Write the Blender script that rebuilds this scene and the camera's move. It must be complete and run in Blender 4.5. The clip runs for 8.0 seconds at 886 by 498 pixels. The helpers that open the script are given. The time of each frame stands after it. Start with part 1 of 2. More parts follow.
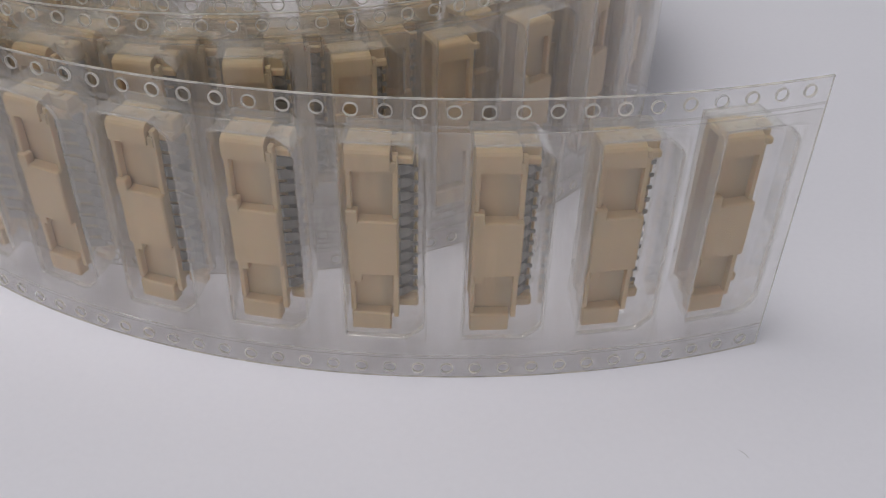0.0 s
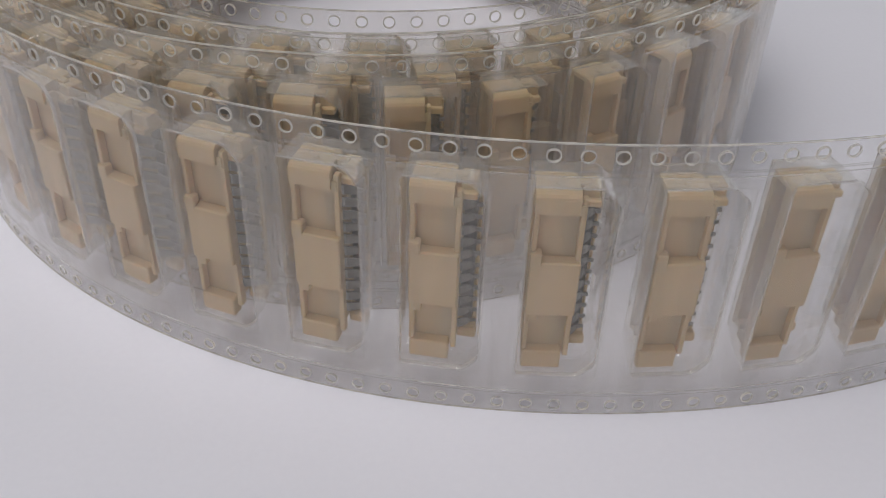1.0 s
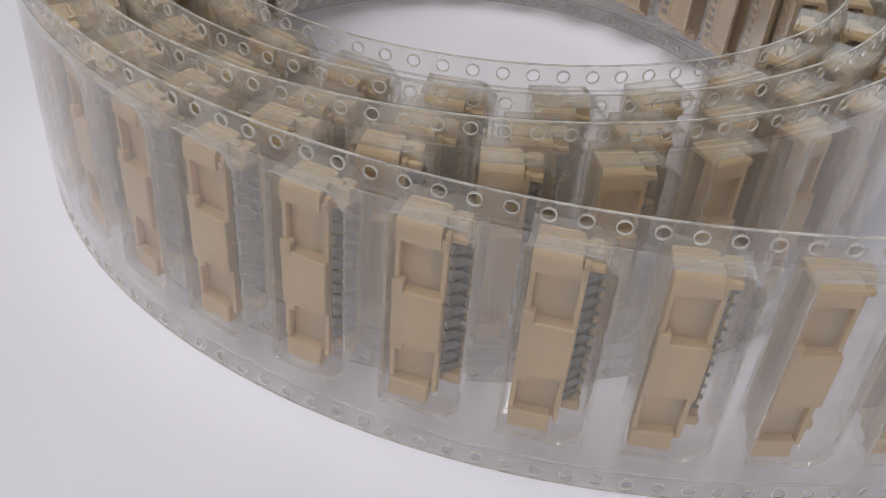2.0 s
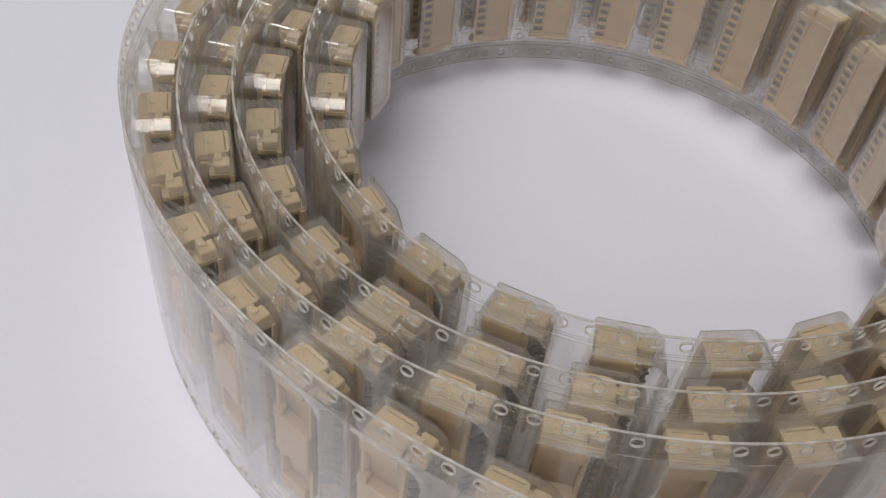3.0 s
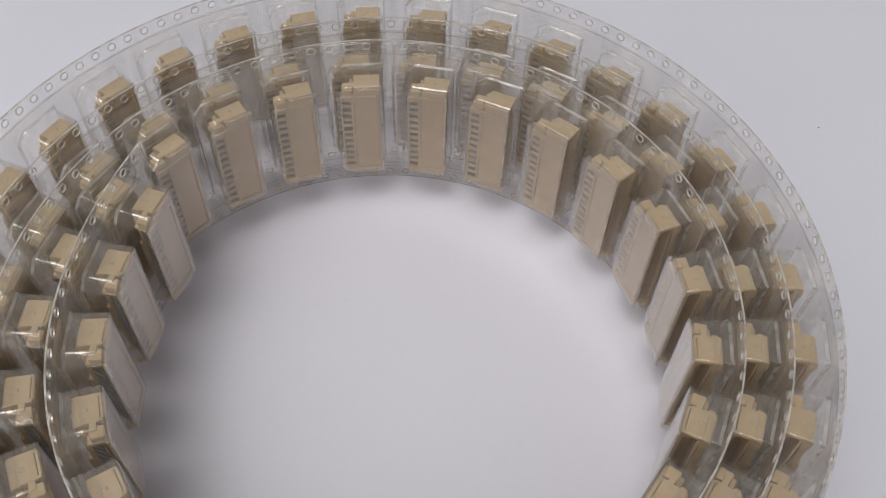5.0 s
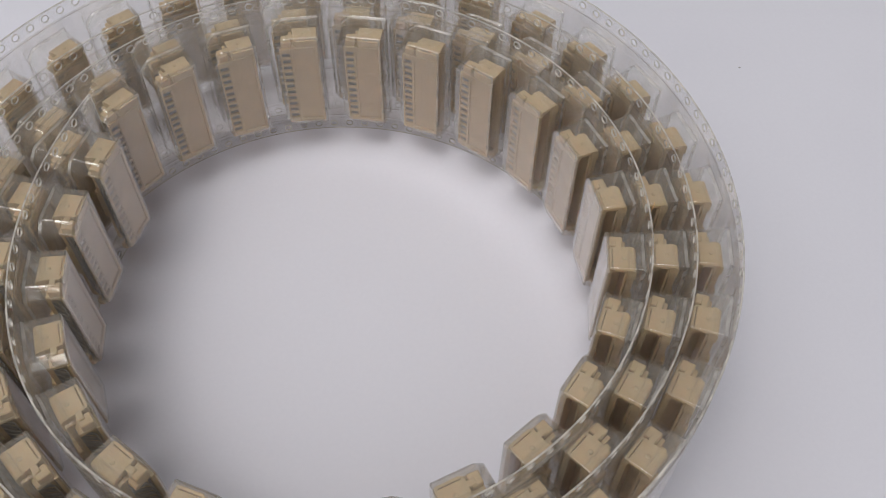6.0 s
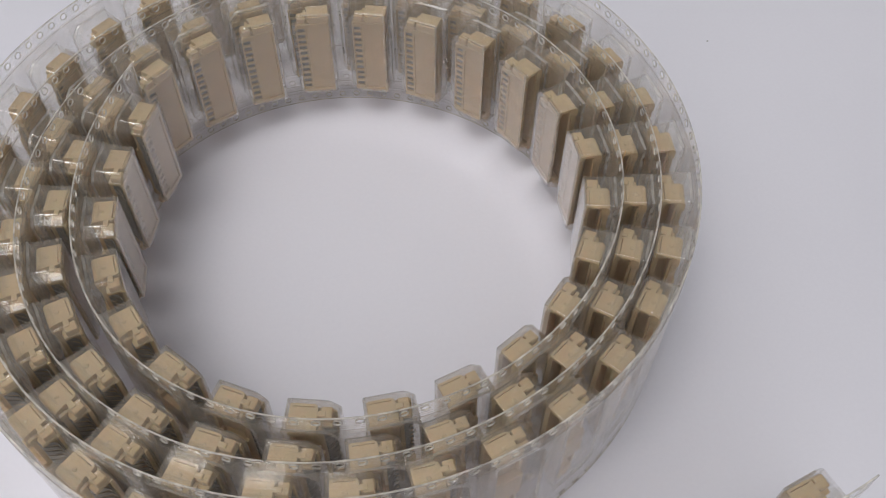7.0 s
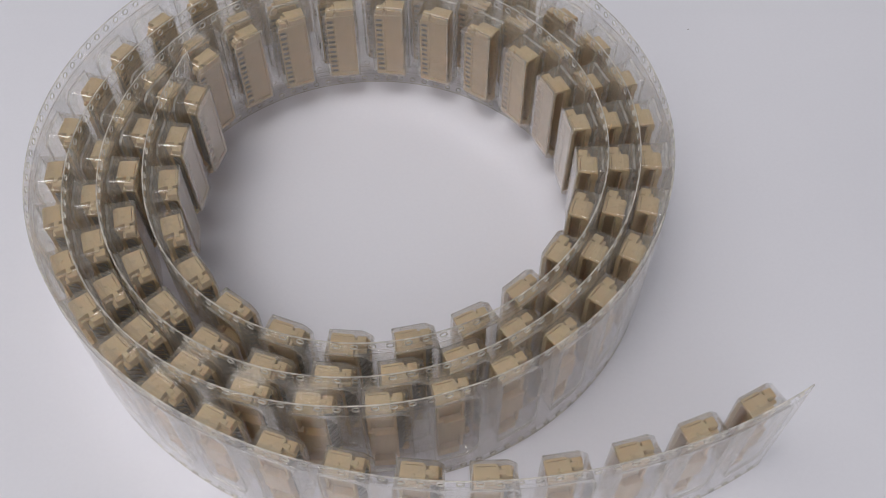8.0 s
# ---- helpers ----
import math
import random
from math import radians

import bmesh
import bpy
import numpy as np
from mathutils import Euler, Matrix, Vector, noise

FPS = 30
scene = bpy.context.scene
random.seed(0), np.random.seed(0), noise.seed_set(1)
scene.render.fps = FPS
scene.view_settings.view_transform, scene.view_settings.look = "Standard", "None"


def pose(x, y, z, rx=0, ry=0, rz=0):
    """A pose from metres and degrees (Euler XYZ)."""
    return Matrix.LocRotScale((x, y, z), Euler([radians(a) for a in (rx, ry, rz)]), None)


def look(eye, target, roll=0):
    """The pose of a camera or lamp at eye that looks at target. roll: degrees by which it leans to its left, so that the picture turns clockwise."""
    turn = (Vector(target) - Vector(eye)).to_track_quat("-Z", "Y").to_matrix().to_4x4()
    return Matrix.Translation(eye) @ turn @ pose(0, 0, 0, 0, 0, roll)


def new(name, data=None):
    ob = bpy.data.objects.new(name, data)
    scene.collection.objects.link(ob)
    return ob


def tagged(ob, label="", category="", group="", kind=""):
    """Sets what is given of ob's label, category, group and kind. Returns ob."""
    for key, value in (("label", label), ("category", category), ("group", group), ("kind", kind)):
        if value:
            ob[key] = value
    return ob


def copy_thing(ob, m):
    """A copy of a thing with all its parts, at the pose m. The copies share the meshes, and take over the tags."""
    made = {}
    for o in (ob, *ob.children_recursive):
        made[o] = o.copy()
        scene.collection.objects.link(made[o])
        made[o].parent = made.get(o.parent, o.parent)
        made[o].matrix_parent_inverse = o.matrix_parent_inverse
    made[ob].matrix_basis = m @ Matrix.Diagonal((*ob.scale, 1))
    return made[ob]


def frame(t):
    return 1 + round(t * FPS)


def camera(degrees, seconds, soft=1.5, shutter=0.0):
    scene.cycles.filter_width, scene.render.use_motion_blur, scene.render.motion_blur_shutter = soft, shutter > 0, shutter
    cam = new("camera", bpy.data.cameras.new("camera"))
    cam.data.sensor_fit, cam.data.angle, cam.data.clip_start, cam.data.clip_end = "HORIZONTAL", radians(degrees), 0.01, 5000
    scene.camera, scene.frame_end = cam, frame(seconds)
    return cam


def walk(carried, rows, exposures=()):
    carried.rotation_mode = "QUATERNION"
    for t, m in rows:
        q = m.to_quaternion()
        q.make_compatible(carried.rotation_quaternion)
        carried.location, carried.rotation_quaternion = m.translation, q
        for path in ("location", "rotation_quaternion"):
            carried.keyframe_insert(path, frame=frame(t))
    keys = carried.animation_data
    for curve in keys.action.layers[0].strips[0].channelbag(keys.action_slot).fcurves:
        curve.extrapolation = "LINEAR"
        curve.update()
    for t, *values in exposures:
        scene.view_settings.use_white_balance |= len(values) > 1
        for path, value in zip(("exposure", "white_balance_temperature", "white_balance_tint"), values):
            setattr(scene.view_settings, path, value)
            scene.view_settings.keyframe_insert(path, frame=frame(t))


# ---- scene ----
# A coiled carrier tape of plug connectors on a white table. All sizes in the code below are millimetres.
MM = 0.001

# ---- camera ----
cam = camera(50.94, 8.0, soft=0.9)
# seconds, x, y, z in millimetres, yaw, pitch, roll in degrees
ROWS = [
    (0.0, 16.96, 4.98, 93.62, 0.919, -36.868, 1.498),
    (0.5, 5.78, 4.85, 95.78, 0.107, -36.482, 1.656),
    (1.0, -9.41, 7.63, 97.17, -0.894, -36.769, 2.028),
    (1.2, -16.20, 9.07, 97.03, -1.778, -36.674, 2.240),
    (2.3, -57.76, 40.61, 99.69, -7.942, -39.526, 6.114),
    (2.5, -63.53, 51.84, 102.27, -8.206, -41.142, 6.362),
    (2.7, -68.25, 60.55, 111.88, -8.549, -42.819, 6.642),
    (3.0, -72.00, 67.13, 131.55, -9.359, -45.741, 7.095),
    (3.5, -74.51, 81.20, 147.80, -12.020, -48.294, 9.300),
    (4.0, -69.45, 91.10, 162.96, -12.062, -50.056, 7.921),
    (4.5, -48.14, 101.57, 174.15, -10.043, -52.798, 5.322),
    (5.0, -24.94, 106.79, 177.56, -8.551, -53.713, 1.993),
    (6.5, -18.01, 73.21, 185.87, -10.960, -54.215, 0.844),
    (7.0, -23.89, 61.62, 195.94, -10.918, -54.128, 0.629),
    (7.5, -25.49, 48.99, 211.10, -10.038, -55.281, -0.301),
    (8.0, -31.47, 35.41, 220.95, -10.585, -54.856, 0.060),
]
walk(cam, [(t, pose(x * MM, y * MM, z * MM, 90 + pitch, 0, yaw) @ pose(0, 0, 0, 0, 0, roll)) for t, x, y, z, yaw, pitch, roll in ROWS],
     exposures=[(0.0, -0.77), (1.2, -0.74), (2.5, -0.57), (4.5, -0.63), (6.5, -0.6), (8.0, -0.7)])

# ---- light: soft daylight, an added lamp and glint strips, and a window across the room ----
scene.cycles.transparent_max_bounces = 48
scene.cycles.max_bounces = 14
scene.cycles.diffuse_bounces = 8
scene.cycles.caustics_reflective = True
scene.cycles.blur_glossy = 0.3
SUN_ELEVATION, SUN_AZIMUTH = 73.0, 210.0
world = bpy.data.worlds.new("overcast_sky")
scene.world = world
world.use_nodes = True
wn = world.node_tree.nodes
sky = wn.new("ShaderNodeTexSky")
sky.sky_type = "NISHITA"
sky.sun_disc = False
sky.sun_elevation = radians(SUN_ELEVATION)
sky.sun_rotation = radians(90 - SUN_AZIMUTH)
sky.dust_density = 6.0
sky.ozone_density = 0.6
mute = wn.new("ShaderNodeHueSaturation")
mute.inputs["Saturation"].default_value = 0.12
world.node_tree.links.new(sky.outputs[0], mute.inputs["Color"])
world.node_tree.links.new(mute.outputs[0], wn["Background"].inputs[0])
wn["Background"].inputs[1].default_value = 0.08

sun = new("sun", bpy.data.lights.new("sun", "SUN"))
sun.data.energy = 0.77
sun.data.angle = radians(24)
sun.data.color = (1.0, 0.97, 0.94)
az, el = radians(SUN_AZIMUTH), radians(SUN_ELEVATION)
sun.matrix_world = look((math.cos(az) * math.cos(el), math.sin(az) * math.cos(el), math.sin(el)), (0, 0, 0))

# unseen area lamp, added up to the left of the coil for light falloff
lamp = new("added_fill_lamp", bpy.data.lights.new("added_fill_lamp", "AREA"))
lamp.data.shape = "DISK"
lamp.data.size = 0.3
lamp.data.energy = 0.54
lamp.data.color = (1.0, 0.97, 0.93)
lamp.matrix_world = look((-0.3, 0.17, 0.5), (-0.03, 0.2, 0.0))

# four unseen strip lights, added beyond the table's near side for the pockets' glints
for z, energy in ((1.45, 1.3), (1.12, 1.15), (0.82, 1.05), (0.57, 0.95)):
    glint_strip = new("glint_strip_light", bpy.data.lights.new("glint_strip_light", "AREA"))
    glint_strip.data.shape = "RECTANGLE"
    glint_strip.data.size, glint_strip.data.size_y = 0.85, 0.085
    glint_strip.data.energy = energy
    glint_strip.data.color = (1.0, 0.985, 0.97)
    glint_strip.matrix_world = look((-0.36, -0.86, z), (-0.06, 0.18, 0.02))

# the cooler window across the room, low over the far side of the table
far_window = new("far_window_light", bpy.data.lights.new("far_window_light", "AREA"))
far_window.data.shape = "RECTANGLE"
far_window.data.size, far_window.data.size_y = 0.9, 0.4
far_window.data.energy = 0.9
far_window.data.color = (0.9, 0.96, 1.0)
far_window.matrix_world = look((0.75, 1.35, 0.55), (0.03, 0.15, 0.02))


# ---- materials ----
def material(name):
    m = bpy.data.materials.new(name)
    m.use_nodes = True
    nt = m.node_tree
    return m, nt, nt.nodes["Principled BSDF"], nt.nodes["Material Output"]


def link(nt, a, b):
    nt.links.new(a, b)


def noise_node(nt, scale, detail=4.0, rough=0.55, coords="Object", stretch=1.0):
    tc = nt.nodes.new("ShaderNodeTexCoord")
    mp = nt.nodes.new("ShaderNodeMapping")
    mp.inputs["Scale"].default_value = (1.0, 1.0, 1.0 / stretch)
    n = nt.nodes.new("ShaderNodeTexNoise")
    n.inputs["Scale"].default_value = scale
    n.inputs["Detail"].default_value = detail
    n.inputs["Roughness"].default_value = rough
    link(nt, tc.outputs[coords], mp.inputs["Vector"])
    link(nt, mp.outputs["Vector"], n.inputs["Vector"])
    return n


def ramp(nt, fac, lo, hi, a=0.0, b=1.0):
    r = nt.nodes.new("ShaderNodeMapRange")
    r.inputs["From Min"].default_value, r.inputs["From Max"].default_value = a, b
    r.inputs["To Min"].default_value, r.inputs["To Max"].default_value = lo, hi
    link(nt, fac, r.inputs["Value"])
    return r.outputs["Result"]


def colour_ramp(nt, fac, stops):
    r = nt.nodes.new("ShaderNodeValToRGB")
    el_ = r.color_ramp.elements
    el_[0].position, el_[0].color = stops[0][0], (*stops[0][1], 1)
    el_[1].position, el_[1].color = stops[-1][0], (*stops[-1][1], 1)
    for p, c in stops[1:-1]:
        e = el_.new(p)
        e.color = (*c, 1)
    link(nt, fac, r.inputs["Fac"])
    return r.outputs["Color"]


def bump(nt, height, strength, distance, target):
    b = nt.nodes.new("ShaderNodeBump")
    b.inputs["Strength"].default_value = strength
    b.inputs["Distance"].default_value = distance
    link(nt, height, b.inputs["Height"])
    link(nt, b.outputs["Normal"], target)
    return b


def paper_material():
    m, nt, p, out = material("white_tabletop")
    n1 = noise_node(nt, 9.0, 3.0)
    n2 = noise_node(nt, 900.0, 5.0, 0.6)
    mix = nt.nodes.new("ShaderNodeMix")
    mix.inputs[0].default_value = 0.3
    link(nt, n1.outputs["Fac"], mix.inputs[2])
    link(nt, n2.outputs["Fac"], mix.inputs[3])
    c = colour_ramp(nt, mix.outputs[0], [(0.3, (0.765, 0.76, 0.84)), (0.7, (0.815, 0.81, 0.89))])
    link(nt, c, p.inputs["Base Color"])
    p.inputs["Roughness"].default_value = 0.55
    p.inputs["Specular IOR Level"].default_value = 0.3
    bump(nt, n2.outputs["Fac"], 0.15, 0.00008, p.inputs["Normal"])
    return m


def film_material(name, tint, haze, gloss_rough, f0=0.035, wave=0.25, grazing=0.5, streak=1.0, power=3.0):
    """Clear thin plastic: straight through, a gloss that grows towards grazing, a little milky haze."""
    m, nt, p, out = material(name)
    nt.nodes.remove(p)
    tr = nt.nodes.new("ShaderNodeBsdfTransparent")
    tr.inputs["Color"].default_value = (*tint, 1)
    gl = nt.nodes.new("ShaderNodeBsdfGlossy")
    gl.inputs["Color"].default_value = (1, 1, 1, 1)
    gl.inputs["Roughness"].default_value = gloss_rough
    lw = nt.nodes.new("ShaderNodeLayerWeight")
    lw.inputs["Blend"].default_value = 0.5
    pw = nt.nodes.new("ShaderNodeMath")
    pw.operation = "POWER"
    pw.inputs[1].default_value = power
    link(nt, lw.outputs["Facing"], pw.inputs[0])
    fres = ramp(nt, pw.outputs[0], f0, grazing)
    wob = noise_node(nt, 130.0, 2.0)
    b = bump(nt, wob.outputs["Fac"], wave, 0.0009, gl.inputs["Normal"])
    df = nt.nodes.new("ShaderNodeBsdfDiffuse")
    df.inputs["Color"].default_value = (0.9, 0.86, 0.8, 1)
    tl = nt.nodes.new("ShaderNodeBsdfTranslucent")
    tl.inputs["Color"].default_value = (0.9, 0.86, 0.8, 1)
    milk = nt.nodes.new("ShaderNodeMixShader")
    link(nt, df.outputs[0], milk.inputs[1])
    link(nt, tl.outputs[0], milk.inputs[2])
    smear = noise_node(nt, 260.0, 4.0, 0.6, "Object", streak)
    hz = ramp(nt, smear.outputs["Fac"], haze * 0.45, haze * 1.7, 0.32, 0.68)
    m1 = nt.nodes.new("ShaderNodeMixShader")
    link(nt, hz, m1.inputs[0])
    link(nt, tr.outputs[0], m1.inputs[1])
    link(nt, milk.outputs[0], m1.inputs[2])
    m2 = nt.nodes.new("ShaderNodeMixShader")
    link(nt, fres, m2.inputs[0])
    link(nt, m1.outputs[0], m2.inputs[1])
    link(nt, gl.outputs[0], m2.inputs[2])
    link(nt, m2.outputs[0], out.inputs["Surface"])
    return m


def housing_material():
    m, nt, p, out = material("beige_moulded_plastic")
    n1 = noise_node(nt, 160.0, 3.0)
    n2 = noise_node(nt, 2600.0, 4.0, 0.6)
    info = nt.nodes.new("ShaderNodeObjectInfo")
    add = nt.nodes.new("ShaderNodeMath")
    add.operation = "ADD"
    link(nt, n1.outputs["Fac"], add.inputs[0])
    link(nt, ramp(nt, info.outputs["Random"], -0.12, 0.12), add.inputs[1])
    c = colour_ramp(nt, add.outputs[0], [(0.25, (0.565, 0.418, 0.252)), (0.75, (0.645, 0.49, 0.305))])
    link(nt, c, p.inputs["Base Color"])
    link(nt, ramp(nt, n2.outputs["Fac"], 0.38, 0.55), p.inputs["Roughness"])
    p.inputs["Specular IOR Level"].default_value = 0.4
    p.inputs["Subsurface Weight"].default_value = 0.35
    p.inputs["Subsurface Radius"].default_value = (1.0, 0.62, 0.34)
    p.inputs["Subsurface Scale"].default_value = 0.0014
    bump(nt, n2.outputs["Fac"], 0.2, 0.00004, p.inputs["Normal"])
    return m


def pin_material():
    m, nt, p, out = material("tin_plated_metal")
    n = noise_node(nt, 1500.0, 3.0)
    c = colour_ramp(nt, n.outputs["Fac"], [(0.3, (0.22, 0.215, 0.2)), (0.7, (0.32, 0.312, 0.29))])
    link(nt, c, p.inputs["Base Color"])
    p.inputs["Metallic"].default_value = 0.3
    link(nt, ramp(nt, n.outputs["Fac"], 0.36, 0.5), p.inputs["Roughness"])
    return m


def plain_material(name, colour, rough=0.6):
    m, nt, p, out = material(name)
    n = noise_node(nt, 3000.0, 2.0)
    c = colour_ramp(nt, n.outputs["Fac"], [(0.3, tuple(v * 0.85 for v in colour)), (0.7, colour)])
    link(nt, c, p.inputs["Base Color"])
    p.inputs["Roughness"].default_value = rough
    return m


PAPER = paper_material()
TAPE = film_material("clear_carrier_plastic", (0.996, 0.995, 0.993), 0.045, 0.16, 0.04, 0.25, 0.5, 4.0, 4.0)
POCKET = film_material("clear_pocket_plastic", (0.997, 0.995, 0.992), 0.05, 0.05, 0.07, 0.05, 0.95, 1.0, 5.0)
# slight grey tint puts shade on the connector panels behind the floor
FLOOR = film_material("shade_tinted_pocket_floor", (0.955, 0.95, 0.942), 0.05, 0.09, 0.05, 0.08, 0.85)
COVER = film_material("clear_cover_film", (0.993, 0.991, 0.988), 0.05, 0.2, 0.04, 0.35, 0.6, 9.0, 4.0)
HOUSING = housing_material()
# pale haze painted in for the glints along the pockets' bends
BEND = film_material("pale_edge_glint", (0.97, 0.97, 0.96), 0.24, 0.12, 0.1, 0.05, 0.6)
# milky haze draws the glint line round each pocket's rim
RIM = film_material("rim_glint_haze", (0.95, 0.95, 0.94), 0.36, 0.14, 0.1, 0.08, 0.6)
FLANGE = film_material("pocket_rim_plastic", (0.98, 0.98, 0.97), 0.12, 0.1, 0.06, 0.1, 0.7)
# darker tint stands in for the dark refraction lines along bends
DARK_LINE = film_material("dark_bend_line", (0.84, 0.83, 0.81), 0.08, 0.06, 0.12, 0.1, 0.8)
CUT_EDGE = film_material("frosted_cut_edge", (0.9, 0.9, 0.9), 0.62, 0.25, 0.14, 0.2, 0.7)
PIN = pin_material()


# ---- helpers for meshes ----
def mesh_from(name, verts, faces, mat, smooth=False, second=None, marked=()):
    me = bpy.data.meshes.new(name)
    me.from_pydata([(x * MM, y * MM, z * MM) for x, y, z in verts], [], faces)
    me.materials.append(mat)
    if second:
        me.materials.append(second)
        for i in marked:
            me.polygons[i].material_index = 1
    if smooth:
        for poly in me.polygons:
            poly.use_smooth = True
    me.update()
    return me


def mesh_of(name, bm, mat):
    bmesh.ops.recalc_face_normals(bm, faces=bm.faces)
    bmesh.ops.scale(bm, vec=(MM, MM, MM), verts=bm.verts)
    me = bpy.data.meshes.new(name)
    bm.to_mesh(me)
    bm.free()
    me.materials.append(mat)
    return me


def part(name, me, parent, m=None, label=""):
    ob = new(name, me)
    ob.parent = parent
    if m is not None:
        ob.matrix_basis = m
    if label:
        tagged(ob, label)
    return ob


def box(bm, lo, hi, bevel=0.0):
    """A box from corner to corner, with bevelled edges."""
    made = bmesh.ops.create_cube(bm, size=1.0)["verts"]
    c = [(a + b) / 2 for a, b in zip(lo, hi)]
    d = [b - a for a, b in zip(lo, hi)]
    bmesh.ops.scale(bm, vec=d, verts=made)
    bmesh.ops.translate(bm, vec=c, verts=made)
    if bevel:
        edges = {e for v in made for e in v.link_edges}
        bmesh.ops.bevel(bm, geom=list(edges), offset=bevel, segments=1, affect="EDGES", clamp_overlap=True)


def prism(bm, profile, lo, hi):
    """A bar of the given (inward, height) profile from lo to hi along the tape."""
    ends = [[bm.verts.new((a, n, z)) for n, z in profile] for a in (lo + 0.12, lo, hi, hi - 0.12)]
    cn = sum(n for n, z in profile) / len(profile)
    cz = sum(z for n, z in profile) / len(profile)
    for ring, k in ((ends[1], 0.93), (ends[2], 0.93)):
        for v in ring:
            v.co.y, v.co.z = cn + (v.co.y - cn) * k, cz + (v.co.z - cz) * k
    order = [ends[1], ends[0], ends[3], ends[2]]
    for r0, r1 in zip(order, order[1:]):
        for i in range(len(profile)):
            j = (i + 1) % len(profile)
            bm.faces.new((r0[i], r0[j], r1[j], r1[i]))
    bm.faces.new(order[0])
    bm.faces.new(order[-1])


# ---- the line of the coil, seen from above: curvature along the length of the tape ----
START = (63.110, 109.500, 3.51934)
KNOT = 44.7222
CURVATURE = [-0.007128, -0.006856, -0.007889, -0.008582, -0.010438, -0.012254, -0.011757, -0.011890, -0.012735, -0.012123, -0.012116, -0.012584, -0.012416, -0.012351, -0.012836, -0.014100, -0.014268, -0.013249, -0.013010, -0.013718, -0.014594, -0.014829, -0.014180, -0.013458, -0.014679, -0.016084, -0.014789, -0.014303, -0.016070, -0.015845, -0.015443, -0.016788, -0.015768, -0.017298, -0.018825, -0.013343, -0.006483]
STEP = 0.5
LENGTH = 1601.0
TAPE_END = 1599.0
PITCH, COUNT = 16.0, 100
SLIP = -2.81

grid = np.arange(-4.0, LENGTH + STEP, STEP)
bend = np.interp(grid, np.arange(len(CURVATURE)) * KNOT, CURVATURE)
zero = int(round(4.0 / STEP))
turn = np.concatenate([[0.0], np.cumsum((bend[1:] + bend[:-1]) / 2 * STEP)])
turn = turn - turn[zero] + START[2]
middle = (turn[1:] + turn[:-1]) / 2
line_x = np.concatenate([[0.0], np.cumsum(np.cos(middle) * STEP)])
line_y = np.concatenate([[0.0], np.cumsum(np.sin(middle) * STEP)])
line_x, line_y = line_x - line_x[zero] + START[0], line_y - line_y[zero] + START[1]


def on_tape(s, n=0.0):
    """The place on the line at length s, n to the inside of the coil, and the heading."""
    a = float(np.interp(s, grid, turn))
    x, y = float(np.interp(s, grid, line_x)), float(np.interp(s, grid, line_y))
    return x + n * math.sin(a), y - n * math.cos(a), a


def pocket_place(k):
    s = PITCH * k - 6.0
    return s + SLIP * min(max((s - 130) / 70, 0), 1)


def pocket_frame(k, da=0.0, dn=0.0, dz=0.0, twist=0.0):
    """x along the tape, y to the inside of the coil, z up."""
    x, y, a = on_tape(pocket_place(k))
    m = pose(x * MM, y * MM, 0, 0, 0, math.degrees(a)) @ Matrix.Diagonal((1, -1, 1, 1))
    return m @ pose(da * MM, dn * MM, dz * MM, 0, 0, twist)


# ---- the table ----
def build_table():
    bm = bmesh.new()
    box(bm, (-900, -700, -18), (1000, 1300, 0), 2.0)
    ob = new("tabletop", mesh_of("tabletop", bm, PAPER))
    return tagged(ob, "plain matt white tabletop under the coiled tape", "table", kind="structure")


build_table()

# ---- the carrier tape ----
TAPE_TOP = 44.0
HALF = 0.15
HOLE_R = 0.78
POCKET_LO, POCKET_HI = -6.9, 4.1
POCKET_BOTTOM, POCKET_TOP = 7.0, 37.7
POCKET_DEPTH = 7.4


class Strip:
    """Collects vertices given as (length, inward, height) and bends them round the coil."""

    def __init__(self):
        self.verts, self.faces, self.cut = [], [], []

    def v(self, s, n, z):
        x, y, a = on_tape(s, n)
        self.verts.append((x, y, z))
        return len(self.verts) - 1

    def sheet(self, loops, front, back, cut=False):
        """Quads between rows of (s, z) points, on both sides of the sheet."""
        for n, flip in ((front, False), (back, True)):
            ids = [[self.v(s, n, z) for s, z in row] for row in loops]
            for r0, r1 in zip(ids, ids[1:]):
                for i in range(len(r0) - 1):
                    f = (r0[i], r0[i + 1], r1[i + 1], r1[i])
                    if cut:
                        self.cut.append(len(self.faces))
                    self.faces.append(f[::-1] if flip else f)

    def wall(self, points, front, back):
        """The narrow face between both sides along a line of (s, z) points."""
        a = [self.v(s, front, z) for s, z in points]
        b = [self.v(s, back, z) for s, z in points]
        for i in range(len(a) - 1):
            self.cut.append(len(self.faces))
            self.faces.append((a[i], a[i + 1], b[i + 1], b[i]))


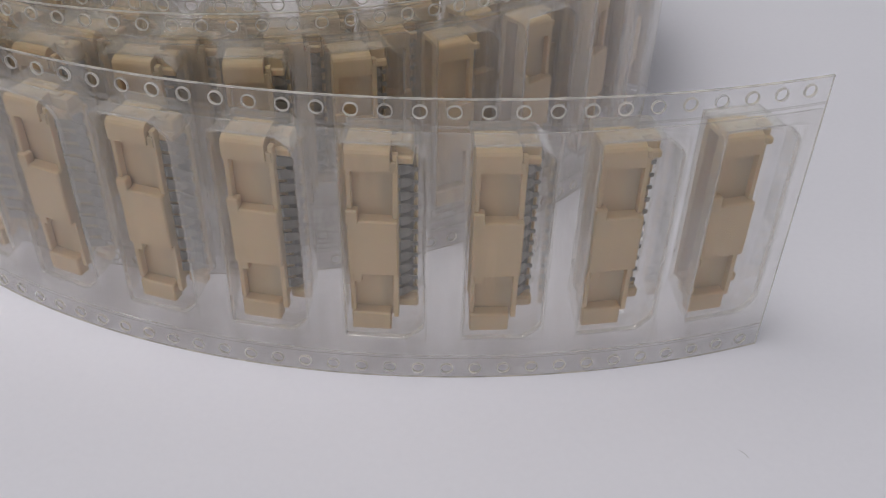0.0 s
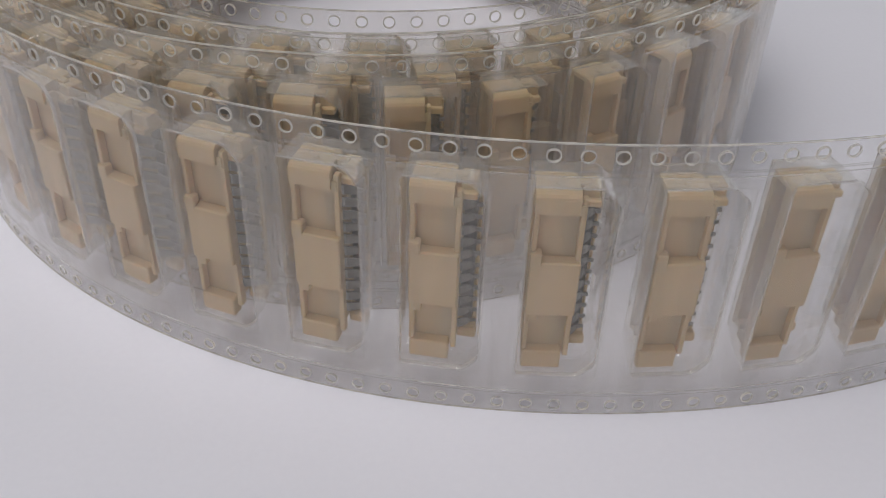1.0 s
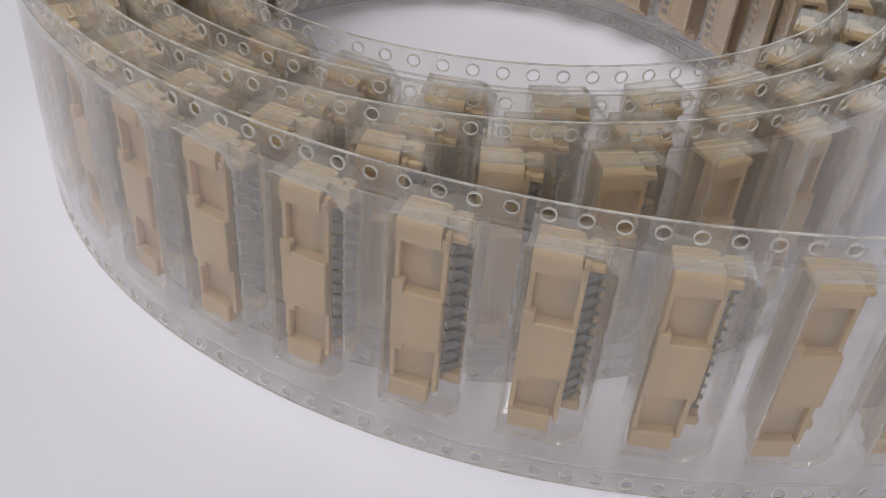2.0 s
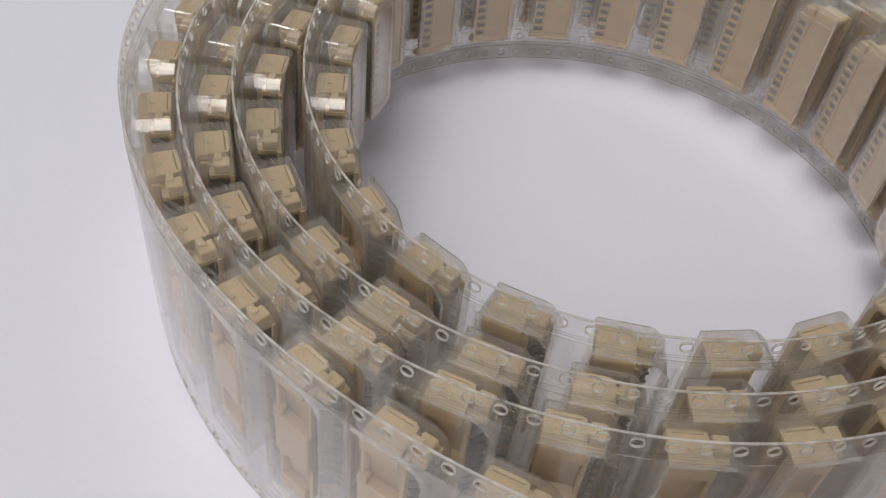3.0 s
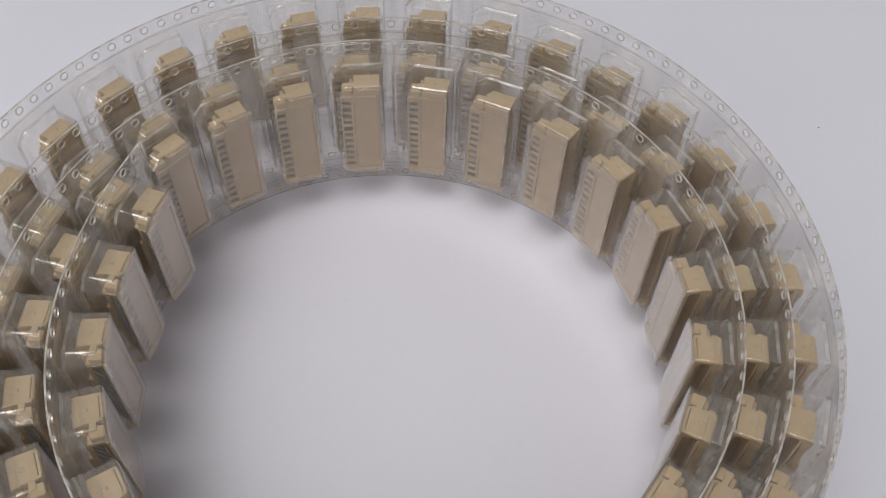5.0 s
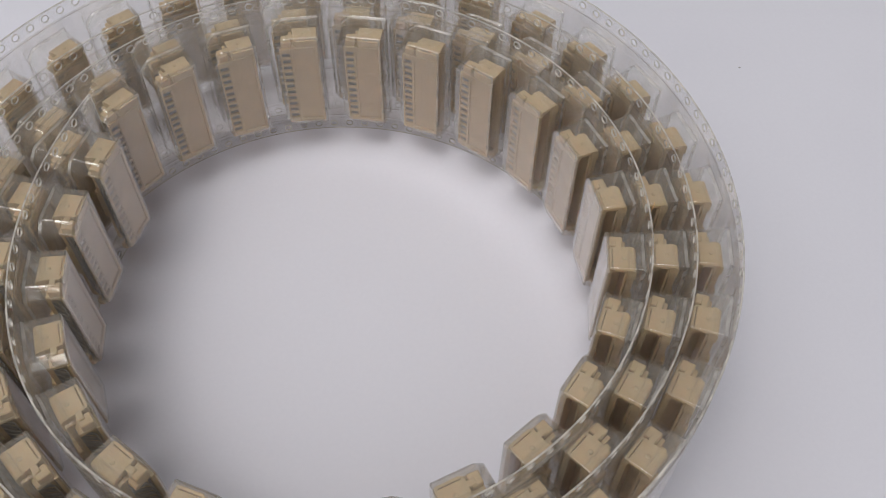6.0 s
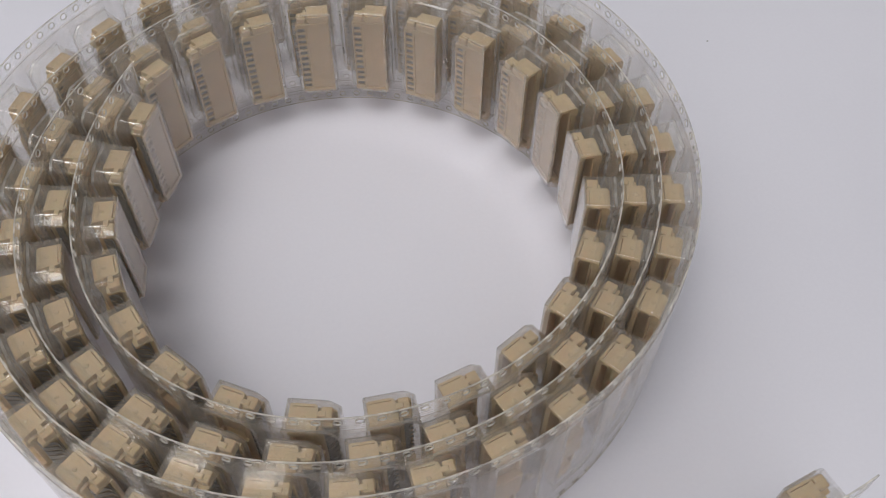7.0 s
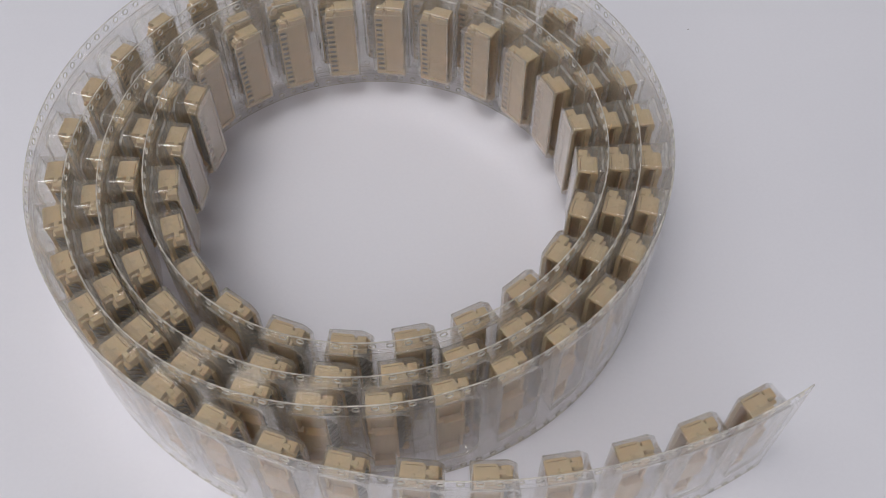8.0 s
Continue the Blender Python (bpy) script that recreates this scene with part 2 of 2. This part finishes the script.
def hole_cell(st, s0, s1, z0, z1, cs, cz):
    """One field of the sprocket strip with its round hole."""
    rim = []
    for i in range(4):
        rim.append((s0 + (s1 - s0) * i / 4, z0))
    for i in range(4):
        rim.append((s1, z0 + (z1 - z0) * i / 4))
    for i in range(4):
        rim.append((s1 + (s0 - s1) * i / 4, z1))
    for i in range(4):
        rim.append((s0, z1 + (z0 - z1) * i / 4))
    ring = []
    for s, z in rim:
        a = math.atan2(z - cz, s - cs)
        ring.append((cs + HOLE_R * math.cos(a), cz + HOLE_R * math.sin(a)))
    rim.append(rim[0])
    ring.append(ring[0])
    burr = [(cs + (s - cs) * 1.17, cz + (z - cz) * 1.17) for s, z in ring]
    st.sheet([rim, burr], -HALF, HALF)
    st.sheet([burr, ring], -HALF - 0.02, HALF + 0.02, True)
    st.wall(ring, -HALF - 0.02, HALF + 0.02)


def build_strip():
    st = Strip()
    count = int((TAPE_END - 2) // 4)
    for j in range(1, count + 1):
        s0, s1 = 4 * j - 2, 4 * j + 2
        if j == 1:
            s0 = 1.0
        if j == count:
            s1 = TAPE_END
        hole_cell(st, s0, s1, 40.5, TAPE_TOP, 4 * j, 42.25)
        hole_cell(st, s0, s1, 0.05, 3.5, 4 * j, 1.75)
    fine = list(np.arange(1.0, TAPE_END, 2.0)) + [TAPE_END]
    st.wall([(s, TAPE_TOP) for s in fine], -HALF, HALF)
    st.sheet([[(s, TAPE_TOP - 0.14) for s in fine], [(s, TAPE_TOP) for s in fine]], -HALF - 0.02, HALF + 0.02, True)
    st.wall([(s, 0.05) for s in fine], -HALF, HALF)
    creases = len(st.faces)
    for z in (3.75, 40.25):
        st.sheet([[(s, z - 0.09) for s in fine], [(s, z + 0.09) for s in fine]], -HALF - 0.03, HALF + 0.03)
    creases = range(creases, len(st.faces))
    for s in (1.0, TAPE_END):
        st.wall([(s, 0.05), (s, TAPE_TOP)], -HALF, HALF)
    edges = [1.0] + [(pocket_place(k) + pocket_place(k + 1)) / 2 - 1.4 for k in range(1, COUNT)] + [TAPE_END]
    for k in range(1, COUNT + 1):
        c = pocket_place(k)
        lo, hi = c + POCKET_LO, c + POCKET_HI
        a, b = edges[k - 1], edges[k]
        cols = [a, lo] + [lo + (hi - lo) * i / 6 for i in range(1, 6)] + [hi, b]
        low = [3.5, POCKET_BOTTOM]
        top = [POCKET_TOP, 40.5]
        for pair in (low, top):
            st.sheet([[(s, z) for s in cols] for z in pair], -HALF, HALF)
        for pair in ((a, lo), (hi, b)):
            st.sheet([[(s, z) for s in pair] for z in (POCKET_BOTTOM, 17.5, 28.0, POCKET_TOP)], -HALF, HALF)
    me = mesh_from("sprocket_strip", st.verts, st.faces, TAPE, False, CUT_EDGE, st.cut)
    me.materials.append(DARK_LINE)
    for i in creases:
        me.polygons[i].material_index = 2
    return me


def pocket_outline(inset, round_by, lift=0.0):
    """The pocket's outline (along, height): corners cut off on the pin side, all rounded; lift raises the sloping bottom."""
    lo, hi, b, t = POCKET_LO + inset, POCKET_HI - inset, POCKET_BOTTOM + inset + lift, POCKET_TOP - inset
    cut = 2.1
    corners = [(hi, b), (hi, t), (lo + cut, t), (lo, t - cut), (lo, b + cut), (lo + cut, b)]
    out = []
    for i, p in enumerate(corners):
        q, r = corners[i - 1], corners[(i + 1) % len(corners)]
        d0 = Vector(q) - Vector(p)
        d1 = Vector(r) - Vector(p)
        by = round_by * (0.4 if i < 2 else 1.0)
        a0, a1 = Vector(p) + d0.normalized() * by, Vector(p) + d1.normalized() * by
        for u in (0, 0.2, 0.4, 0.6, 0.8, 1):
            w = a0 * (1 - u) ** 2 + Vector(p) * 2 * u * (1 - u) + a1 * u * u
            out.append((w.x, w.y))
    return out


def build_pocket():
    """A thermoformed cup: flange, sloping sides, rounded floor, drawn as a shell with thickness."""
    verts, faces = [], []

    def loop(points, n):
        ids = []
        for a, z in points:
            verts.append((a, n, z))
            ids.append(len(verts) - 1)
        return ids

    def skirt(l0, l1, flip=False):
        for i in range(len(l0)):
            j = (i + 1) % len(l0)
            f = (l0[i], l0[j], l1[j], l1[i])
            faces.append(f[::-1] if flip else f)

    def frame_loop(grow):
        pts = []
        for a, z in pocket_outline(0.0, 0.9):
            ca, cz = (POCKET_LO + POCKET_HI) / 2, (POCKET_BOTTOM + POCKET_TOP) / 2
            ha, hz = (POCKET_HI - POCKET_LO) / 2 + grow, (POCKET_TOP - POCKET_BOTTOM) / 2 + grow
            da, dz = a - ca, z - cz
            k = min(ha / abs(da) if da else 99, hz / abs(dz) if dz else 99)
            pts.append((ca + da * k, cz + dz * k))
        return pts

    deep = POCKET_DEPTH
    outer = [loop(frame_loop(0.25), 0.19), loop(pocket_outline(0.0, 0.9), 0.2), loop(pocket_outline(0.08, 0.8), 0.27), loop(pocket_outline(0.24, 0.7), 0.85),
             loop(pocket_outline(0.3, 0.6, 0.25), 3.2), loop(pocket_outline(0.36, 0.55, 2.3), deep - 0.5), loop(pocket_outline(0.52, 0.5, 2.45), deep - 0.14),
             loop(pocket_outline(1.0, 0.45, 2.45), deep)]
    t = 0.16
    inner = [loop(frame_loop(0.25), 0.16), loop(pocket_outline(t, 0.8), 0.12), loop(pocket_outline(0.08 + t, 0.7), 0.2), loop(pocket_outline(0.24 + t, 0.6), 0.85),
             loop(pocket_outline(0.3 + t, 0.5, 0.25), 3.15), loop(pocket_outline(0.36 + t, 0.5, 2.3), deep - 0.55), loop(pocket_outline(0.55 + t, 0.45, 2.45), deep - t - 0.12),
             loop(pocket_outline(0.95 + t, 0.4, 2.45), deep - t)]
    white, dark, rim, edge = [], [], [], []
    for rings, flip in ((outer, False), (inner, True)):
        for i, (l0, l1) in enumerate(zip(rings, rings[1:])):
            if i == 2 and not flip:
                edge.extend(range(len(faces), len(faces) + len(l0)))
            if i == 3 and not flip:
                rim.extend(range(len(faces), len(faces) + len(l0)))
            if i == 6 and not flip:
                white.extend(range(len(faces), len(faces) + len(l0)))
            if i in (1, 5) and not flip:
                dark.extend(range(len(faces), len(faces) + len(l0)))
            skirt(l0, l1, flip)
    faces.append(tuple(outer[-1]))
    faces.append(tuple(inner[-1][::-1]))
    me = mesh_from("pocket", verts, faces, POCKET, False, BEND, white)
    me.materials.append(DARK_LINE)
    me.materials.append(FLOOR)
    me.polygons[len(faces) - 2].material_index = 3
    me.materials.append(FLANGE)
    for i in rim:
        me.polygons[i].material_index = 4
    for i in dark:
        me.polygons[i].material_index = 2
    me.materials.append(RIM)
    for i in edge:
        me.polygons[i].material_index = 5
    for poly in me.polygons:
        poly.use_smooth = len(poly.vertices) == 4 and poly.loop_indices[0] // 4 % 36 % 6 != 5
    return me


def build_cover():
    """The thin film sealed over the pockets, on the outside of the coil, slightly slack, with paler border bands."""
    st = Strip()
    rnd = random.Random(5)
    zs = (4.35, 4.5, 7.5, 14.0, 22.0, 30.0, 37.6, 39.6, 39.75)
    last = len(zs) - 1
    s, rows = 1.6, []
    while s < TAPE_END - 1.0:
        slack = [0.04 * rnd.random() if 1 < i < last - 1 else 0.0 for i in range(len(zs))]
        rows.append([st.v(s, -0.32 - w, z) for z, w in zip(zs, slack)] + [st.v(s, -0.26 - w, z) for z, w in zip(zs[::-1], slack[::-1])])
        s += 2.0
    n = len(rows[0])
    for r0, r1 in zip(rows, rows[1:]):
        for i in range(n):
            j = (i + 1) % n
            if i in (0, last - 1, last, last + 1, n - 2, n - 1):
                st.cut.append(len(st.faces))
            st.faces.append((r0[i], r0[j], r1[j], r1[i]))
    st.faces.append(tuple(rows[0][::-1]))
    st.faces.append(tuple(rows[-1]))
    return mesh_from("cover_film", st.verts, st.faces, COVER, False, BEND, st.cut)


def build_tape():
    root = tagged(new("carrier_tape"), "long clear plastic tape coiled on edge with a trailing end", "packaging tape")
    part("sprocket_strip", build_strip(), root, label="clear strip with two rows of round sprocket holes")
    part("cover_film", build_cover(), root, label="thin hazy sealing film")
    me = build_pocket()
    for k in range(1, COUNT + 1):
        part("pocket", me, root, pocket_frame(k))
    return root


build_tape()


# ---- the connectors ----
PINS = 11
Z0, Z1 = 7.4, 36.1


def housing_mesh():
    """Beige shell: core, raised cap, middle block with its tab, sunken panels between, and shoulders at the pin row's ends."""
    bm = bmesh.new()
    box(bm, (-3.1, 3.2, 10.5), (-0.8, 6.55, Z1 - 2.3), 0.14)
    box(bm, (-3.1, 3.15, Z0 + 1.5), (3.05, 3.65, Z1 - 1.5), 0.12)
    # the hollow at the open side, between the two long walls
    box(bm, (-1.0, 6.0, 10.5), (3.05, 6.55, Z1 - 1.5), 0.12)
    box(bm, (-1.0, 3.2, 9.2), (3.0, 5.2, 10.6), 0.12)
    box(bm, (-1.0, 4.8, 10.45), (3.0, 6.4, 11.5), 0.12)
    # the raised border round the long back panel
    box(bm, (2.45, 6.4, 10.4), (3.08, 7.06, Z1 - 1.45), 0.1)
    box(bm, (-3.05, 6.4, 10.4), (-2.65, 7.02, Z1 - 2.3), 0.08)
    box(bm, (-2.8, 6.4, 10.4), (2.6, 7.04, 11.25), 0.1)
    box(bm, (-2.8, 6.4, 33.3), (2.6, 7.04, 34.2), 0.1)
    # cap with the slot along its inner edge
    prism(bm, [(1.5, 33.0), (1.5, 35.05), (1.58, 35.4), (1.85, 35.75), (2.3, 35.98), (3.3, Z1 - 0.03), (3.3, 33.0)], -2.4, 3.25)
    box(bm, (-2.3, 2.9, 35.2), (3.2, 6.14, Z1), 0.14)
    box(bm, (-2.2, 2.9, 33.0), (-0.8, 6.1, 35.6), 0.1)
    box(bm, (-1.7, 6.26, 33.2), (2.9, 6.85, Z1 - 0.05), 0.1)
    box(bm, (-2.15, 5.8, 33.2), (-1.55, 6.6, Z1 - 0.02), 0.1)
    box(bm, (2.5, 5.8, 34.6), (3.16, 6.7, Z1 - 0.03), 0.1)
    # neck and foot at the pin side, with notches beside the neck
    box(bm, (-3.1, 1.9, 32.6), (-2.1, 7.0, 34.2), 0.1)
    box(bm, (-3.8, 4.3, 33.0), (-2.0, 5.5, Z1 - 0.05), 0.14)
    box(bm, (-5.0, 4.1, 33.3), (-2.75, 6.6, 35.75), 0.2)
    box(bm, (-5.1, 3.3, 33.1), (-3.0, 7.05, 34.1), 0.16)
    # middle block with its tab, the foot block, ledges
    box(bm, (-3.35, 1.22, 17.0), (3.22, 3.2, 25.7), 0.2)
    box(bm, (1.75, 1.16, 25.0), (3.3, 2.6, 27.2), 0.16)
    box(bm, (-2.3, 1.5, Z0), (3.05, 3.4, 10.35), 0.2)
    box(bm, (-2.2, 3.2, 8.9), (2.9, 5.0, 10.5), 0.2)
    box(bm, (2.5, 1.75, 10.5), (3.16, 3.0, 33.5), 0.12)
    box(bm, (-3.3, 2.1, 9.25), (-2.6, 3.2, 35.0), 0.1)
    box(bm, (1.5, 1.5, 15.7), (2.7, 2.6, 17.3), 0.1)
    # moulding gate mark on the cap
    bmesh.ops.create_uvsphere(bm, u_segments=12, v_segments=6, radius=0.5,
                              matrix=Matrix.Translation((0.3, 3.9, Z1 - 0.02)) @ Matrix.Diagonal((1, 1, 0.4, 1)))
    box(bm, (-5.75, 4.4, 9.3), (-3.0, 5.9, 10.9), 0.3)
    box(bm, (-5.6, 5.5, 10.3), (-3.0, 7.05, 11.5), 0.2)
    return mesh_of("housing", bm, HOUSING)


def comb_mesh():
    """The wall with square windows behind the pins."""
    bm = bmesh.new()
    box(bm, (-5.5, 6.3, 10.9), (-5.15, 7.08, 33.9), 0.1)
    box(bm, (-3.25, 5.2, 10.9), (-2.95, 6.9, 33.9), 0.08)
    for i in range(PINS + 1):
        z = 22.3 + (i - PINS / 2) * 1.945
        box(bm, (-5.3, 6.35, z - 0.3), (-3.1, 7.0, z + 0.3), 0.08)
    return mesh_of("pin_comb", bm, HOUSING)


def pin_mesh():
    """A bent flat terminal: from the shell, a slanting vane, then the straight solder foot."""
    bm = bmesh.new()
    path = [(-3.1, 3.0, 0.45), (-3.6, 3.15, 0.35), (-4.1, 4.1, -0.15), (-4.5, 5.1, -0.75), (-4.8, 5.5, -0.95), (-5.65, 5.7, -1.05)]
    half = [0.72, 0.72, 0.7, 0.56, 0.32, 0.32]
    rows = []
    for (a, n, z), h in zip(path, half):
        rows.append([bm.verts.new((a, n, z - h)), bm.verts.new((a + 0.1, n + 0.25, z - h)), bm.verts.new((a + 0.1, n + 0.25, z + h)), bm.verts.new((a, n, z + h))])
    for r0, r1 in zip(rows, rows[1:]):
        for i in range(4):
            bm.faces.new((r0[i], r0[(i + 1) % 4], r1[(i + 1) % 4], r1[i]))
    bm.faces.new(rows[0])
    bm.faces.new(rows[-1][::-1])
    bmesh.ops.recalc_face_normals(bm, faces=bm.faces)
    bmesh.ops.bevel(bm, geom=[e for e in bm.edges], offset=0.05, segments=1, affect="EDGES", clamp_overlap=True)
    # an added metal plate closes the window behind, standing in for its shaded cavity
    box(bm, (-5.0, 6.12, -0.96), (-3.15, 6.24, 0.96), 0.03)
    return mesh_of("pin", bm, PIN)


def build_connectors():
    rnd = random.Random(11)
    hm, cm, pm = housing_mesh(), comb_mesh(), pin_mesh()
    first = tagged(new("plug_connector"), "beige plastic plug connector with grey pins in a clear pocket", "connector",
                   group="connectors in the tape")
    part("housing", hm, first)
    part("pin_comb", cm, first)
    for i in range(PINS):
        part("pin", pm, first, pose(0, 0, (22.3 + (i - (PINS - 1) / 2) * 1.945) * MM), "grey tin-plated metal pin" if i == 0 else "")
    for k in range(1, COUNT + 1):
        m = pocket_frame(k, rnd.uniform(-0.2, 0.2), rnd.uniform(-0.1, 0.12), 0.0, rnd.uniform(-1.2, 1.2))
        if k == 1:
            first.matrix_basis = m
        else:
            copy_thing(first, m).matrix_basis = m


build_connectors()


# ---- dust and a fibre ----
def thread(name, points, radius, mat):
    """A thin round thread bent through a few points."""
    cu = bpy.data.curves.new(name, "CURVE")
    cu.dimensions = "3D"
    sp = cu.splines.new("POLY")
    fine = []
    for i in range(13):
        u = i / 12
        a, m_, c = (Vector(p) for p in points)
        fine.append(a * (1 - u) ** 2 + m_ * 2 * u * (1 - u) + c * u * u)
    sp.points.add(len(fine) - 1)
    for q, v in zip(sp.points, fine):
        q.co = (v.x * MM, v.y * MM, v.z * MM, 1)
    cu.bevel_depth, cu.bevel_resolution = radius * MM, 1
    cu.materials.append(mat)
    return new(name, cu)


FIBRE = plain_material("orange_brown_fibre", (0.85, 0.55, 0.27))
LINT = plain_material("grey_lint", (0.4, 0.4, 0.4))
fibre = thread("fibre", [(3.95, 5.2, 38.0), (5.0, 5.7, 36.6), (4.2, 6.35, 33.9)], 0.1, FIBRE)
fibre.matrix_basis = pocket_frame(60)
tagged(fibre, "thin orange-brown fibre stuck to a clear pocket", "fibre")
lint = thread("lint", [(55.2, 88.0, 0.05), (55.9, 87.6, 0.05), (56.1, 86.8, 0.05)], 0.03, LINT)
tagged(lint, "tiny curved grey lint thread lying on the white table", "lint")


def build_speck(x, y, size, seed):
    rnd = random.Random(seed)
    bm = bmesh.new()
    bmesh.ops.create_icosphere(bm, subdivisions=1, radius=size)
    for v in bm.verts:
        v.co *= rnd.uniform(0.7, 1.2)
        v.co.z = max(v.co.z * 0.5, -size * 0.3) + size * 0.3
    ob = new("speck", mesh_of("speck", bm, LINT))
    ob.location = (x * MM, y * MM, 0)
    return tagged(ob, "tiny dark grey speck of dust on the white table", "dust speck")


build_speck(98.2, 264.7, 0.35, 3)
